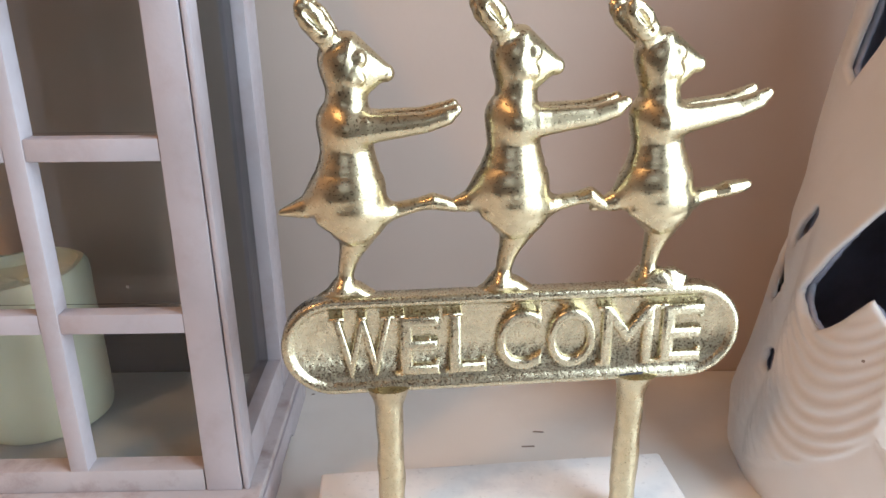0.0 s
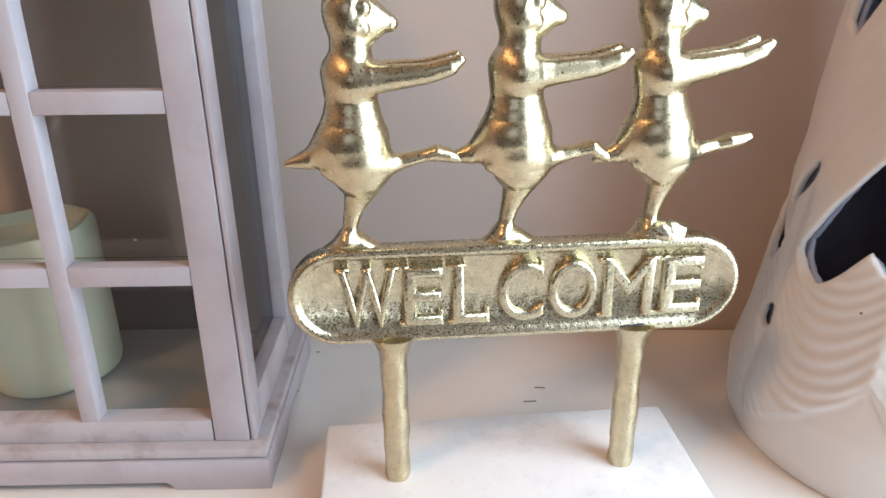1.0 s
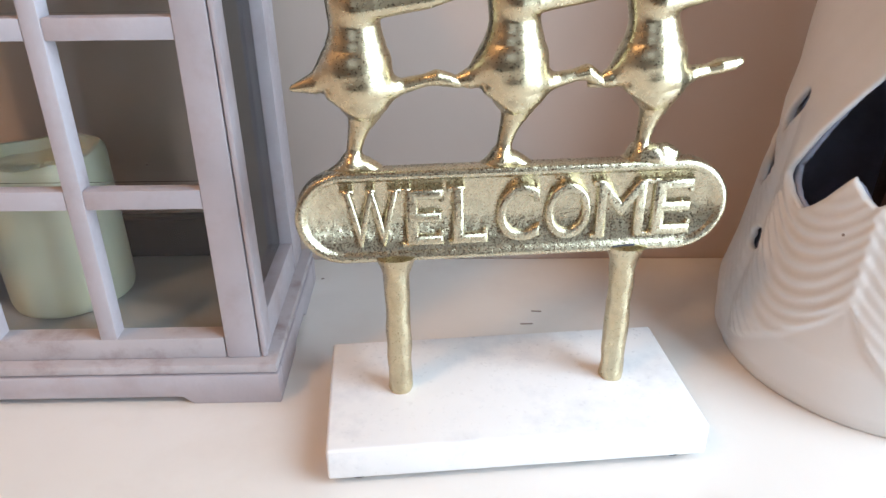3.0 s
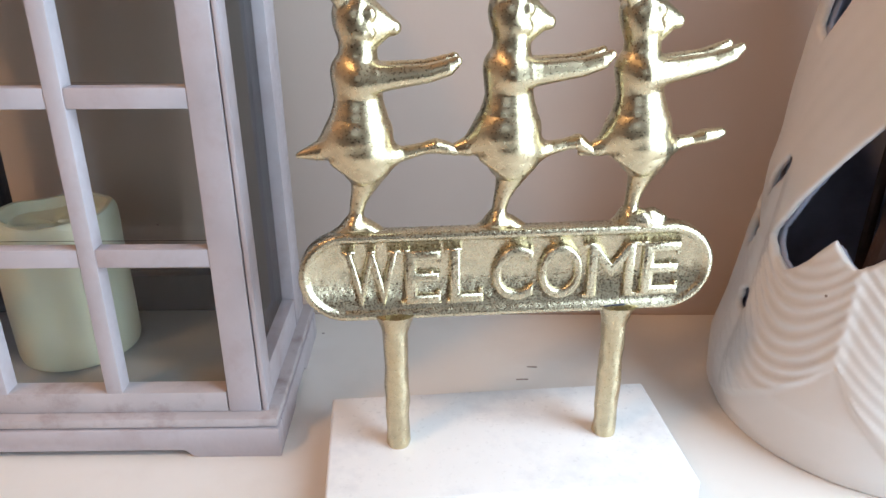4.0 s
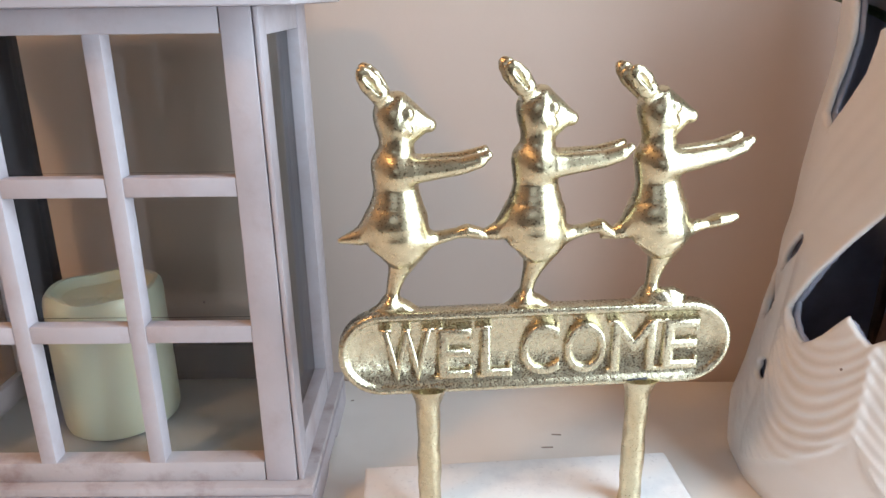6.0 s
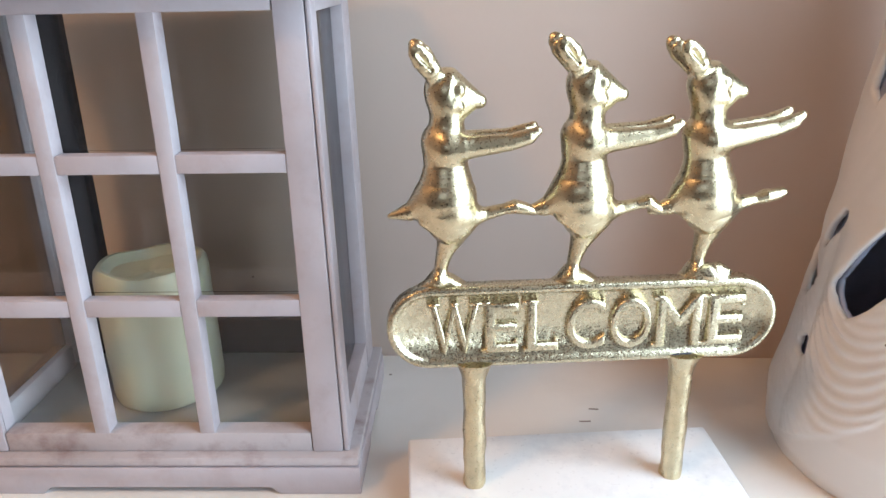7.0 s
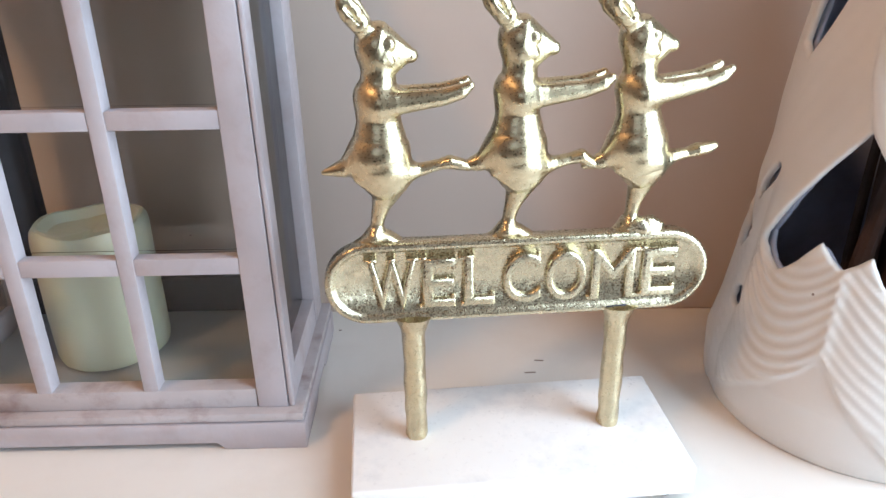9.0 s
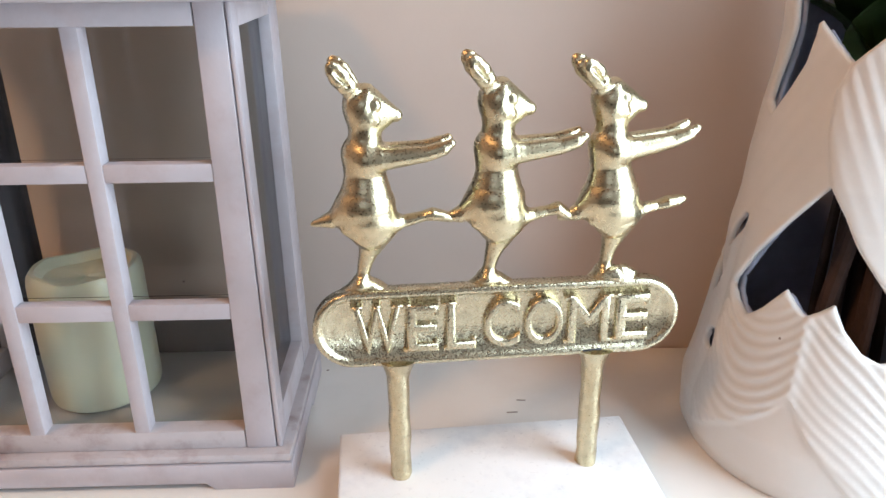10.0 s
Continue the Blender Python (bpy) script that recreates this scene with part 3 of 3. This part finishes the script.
leaf_edge = table([(-50, 0.010), (-37, 0.0167), (-19, 0.0353), (-8, 0.0500), (-1.5, 0.0620), (1.8, 0.0538), (7.5, 0.0409), (18.3, 0.0242), (30, 0.005), (40, 0.004)])
fold_line = table([(0.17, -3.0), (0.18, -4.5), (0.205, -10), (0.227, -11.7), (0.241, -7.9), (0.30, -2)])


def vase_parts(x, y, z):
    r = np.sqrt(x * x + y * y)
    turn = np.degrees(np.arctan2(y, x)) - 227
    phi = (turn + 46) % 90 - 46  # four alike leaves
    edge = (turn + 95) % 90 - 95
    rim = (turn + 50) % 90 - 50
    return r, phi, edge, rim


def vase_openings(phi, edge, rim, z, grow=0.0):
    """Above zero inside an opening, in metres."""
    main = np.minimum((z - hole_low(phi)) * 0.72, (hole_high(phi) - z) * 0.62)
    slit = np.minimum(np.minimum((edge - slit_left(z)) * 0.0010, (slit_right(z) - edge) * 0.0009), (z - 0.2075) * 0.8)
    arc = np.radians(edge) * 0.074
    t = np.clip((z - 0.131) / 0.017, 0, 1)
    small = 0.0030 - np.hypot(arc - (-0.0715 + t * 0.0105), z - (0.131 + t * 0.017)) + 0.0012 * np.sin(t * 3.14)
    side = 0.0052 - np.hypot((np.radians(edge) * 0.081 + 0.0672) * 1.1, (z - 0.0700) * 0.85)
    return np.maximum.reduce([main, slit, small, side, z - rim_top(rim)]) + grow


def vase_field(x, y, z):
    r, phi, edge, rim = vase_parts(x, y, z)
    arc = np.radians(phi) * 0.075
    low = np.clip((z - leaf_edge(phi)) / 0.004, 0, 1) * np.clip((46 - np.abs(phi + 1)) / 6, 0, 1)
    fade = low * np.clip((0.122 - z) / 0.016, 0, 1)
    left = np.sin((z - 0.024 * ((phi + 22) / 22) ** 2) * 2 * math.pi / 0.0080 + 0.5 * np.sin(phi * 0.13) + 0.8 * np.sin(z * 130))
    right = np.sin((z + 0.00125 * phi) * 2 * math.pi / 0.0076 + 0.8 * np.sin(phi * 0.21) + 0.7 * np.sin(z * 110))
    blend = np.clip((phi + 2) / 3 + 0.5, 0, 1)
    ribs = fade * (0.00085 * left * (1 - blend) + 0.00052 * right * blend) * (0.75 + 0.25 * np.sin(phi * 0.11 + z * 60)) + 0.0018 * low * np.clip((0.16 - z) / 0.02, 0, 1)
    keel = 0.0013 * np.exp(-((phi + 2) / 2.4) ** 2) * np.clip((z - 0.05) / 0.01, 0, 1) * np.clip((0.118 - z) / 0.01, 0, 1)
    high = np.clip((z - 0.15) / 0.03, 0, 1)
    from_fold = phi - fold_line(z)
    fold = high * 0.0028 * np.clip(from_fold / 1.8 + 0.5, 0, 1) * np.clip((32 - from_fold) / 28, 0, 1)
    plume = high * np.clip(from_fold / 4, 0, 1) * np.clip((40 - from_fold) / 10, 0, 1) * 0.00018 * (1 + 0.5 * np.sin(z * 90 + arc * 60)) * np.sin((arc * 0.86 + (z - 0.18) * 0.45) * 2 * math.pi / 0.0078)
    grain = high * np.clip(-from_fold / 4, 0, 1) * 0.00012 * np.sin((arc * 0.7 - (z - 0.18) * 0.5) * 2 * math.pi / 0.009)
    R = radius_at(z) + ribs + keel + fold + plume + grain
    t = 0.0044
    shell = np.abs(r - R + t / 2) - t / 2
    shell = np.maximum(shell, 0.0004 - z)
    shell = -smooth_min(-shell, -vase_openings(phi, edge, rim, z), 0.0022)
    bottom = np.maximum(np.maximum(r - R + 0.001, z - 0.007), 0.0004 - z)
    return smooth_min(shell, bottom, 0.001)


def lining_field(x, y, z):
    r, phi, edge, rim = vase_parts(x, y, z)
    shell = np.abs(r - radius_at(z) + 0.0068) - 0.0016
    shell = np.maximum(np.maximum(shell, 0.0075 - z), z - 0.288)
    near = (x * math.cos(radians(222)) + y * math.sin(radians(222))) > 0.028  # only the leaves towards the room are open
    return np.maximum(shell, np.where(near, vase_openings(phi, edge, rim, z, 0.0025), -0.01))


def vase():
    body = part("openwork_vase", surface_net(vase_field, (-0.097, -0.097, -0.002), (0.097, 0.097, 0.304), 0.0014, CERAMIC, "openwork_vase"), None, m=pose(VX, VY, 0))
    tagged(body, "matt white ceramic openwork vase with pointed ribbed leaves", "vase")
    part("lining", surface_net(lining_field, (-0.09, -0.09, 0.004), (0.09, 0.09, 0.292), 0.0016, NAVY, "lining"), None, body, "dark navy lining")
    a = radians(216.6)
    part("pinhole", lathe([(0, -0.0004), (0.0009, 0), (0, 0.0004)], 10), SCUFF, body, m=pose(0.0797 * math.cos(a), 0.0797 * math.sin(a), 0.0953, 90, 0, 306.6))
    return body


vase()


def leaf_mesh(length, width, bend):
    bm = bmesh.new()
    n, rows = 8, []
    for i in range(n + 1):
        t = i / n
        w = width * math.sin(math.pi * min(1, t * 0.96 + 0.02)) ** 0.8 * (1 - 0.25 * t) / 2
        zc = bend * length * t * t
        rows.append([bm.verts.new((length * t, s * w, -zc + abs(s) * w * 0.28)) for s in (-1, -0.5, 0, 0.5, 1)])
    for a, b in zip(rows, rows[1:]):
        for k in range(4):
            bm.faces.new((a[k], a[k + 1], b[k + 1], b[k]))
    bmesh.ops.solidify(bm, geom=list(bm.faces), thickness=0.0005)
    return finish("leaf", bm, LEAF, angle=60)


def plant():
    top = thing("house_plant", pose(VX, VY, 0.0075), "leafy green plant with dark brown stems in the vase", "plant")
    rng = random.Random(4)
    leaves = [leaf_mesh(0.06, 0.036, 0.35), leaf_mesh(0.075, 0.046, 0.5), leaf_mesh(0.052, 0.034, 0.2)]
    for i in range(9):
        a = i * 2.4
        tall = i >= 5  # these lean towards the window, mostly out of view, added to shade the wall
        r0, r1 = 0.006 + 0.003 * (i % 9), 0.008 + 0.003 * (i % 5)
        h = (0.31 + 0.018 * (i - 5) if tall else 0.238) + 0.02 * rng.random()
        lean = (0.03 + 0.05 * rng.random(), 0.03 - 0.07 * rng.random()) if tall else (0.0, 0.0)
        pts, rad = [], []
        for k in range(9):
            t = k / 8
            r = r0 + (r1 - r0) * t
            w = a + 0.8 * t + 0.25 * math.sin(5 * t + i)
            over = max(0.0, t - 0.7) / 0.3
            pts.append((r * math.cos(w) + lean[0] * over, r * math.sin(w) + lean[1] * over, h * t))
            rad.append((0.0065 if i < 5 else 0.0035) * (1 - 0.45 * t))
        stem = part("stem", tube(pts, rad, 10), BARK, top)
        for j in range(6 if tall else 5):
            p = Vector(pts[7]).lerp(Vector(pts[8]), j % 4 / 3)
            part("leaf", leaves[(i + j) % 3], None, stem, m=pose(*p, rng.uniform(-25, 25), rng.uniform(-85, -50), math.degrees(a) + j * 137 + rng.uniform(-20, 20)))
    return top


plant()
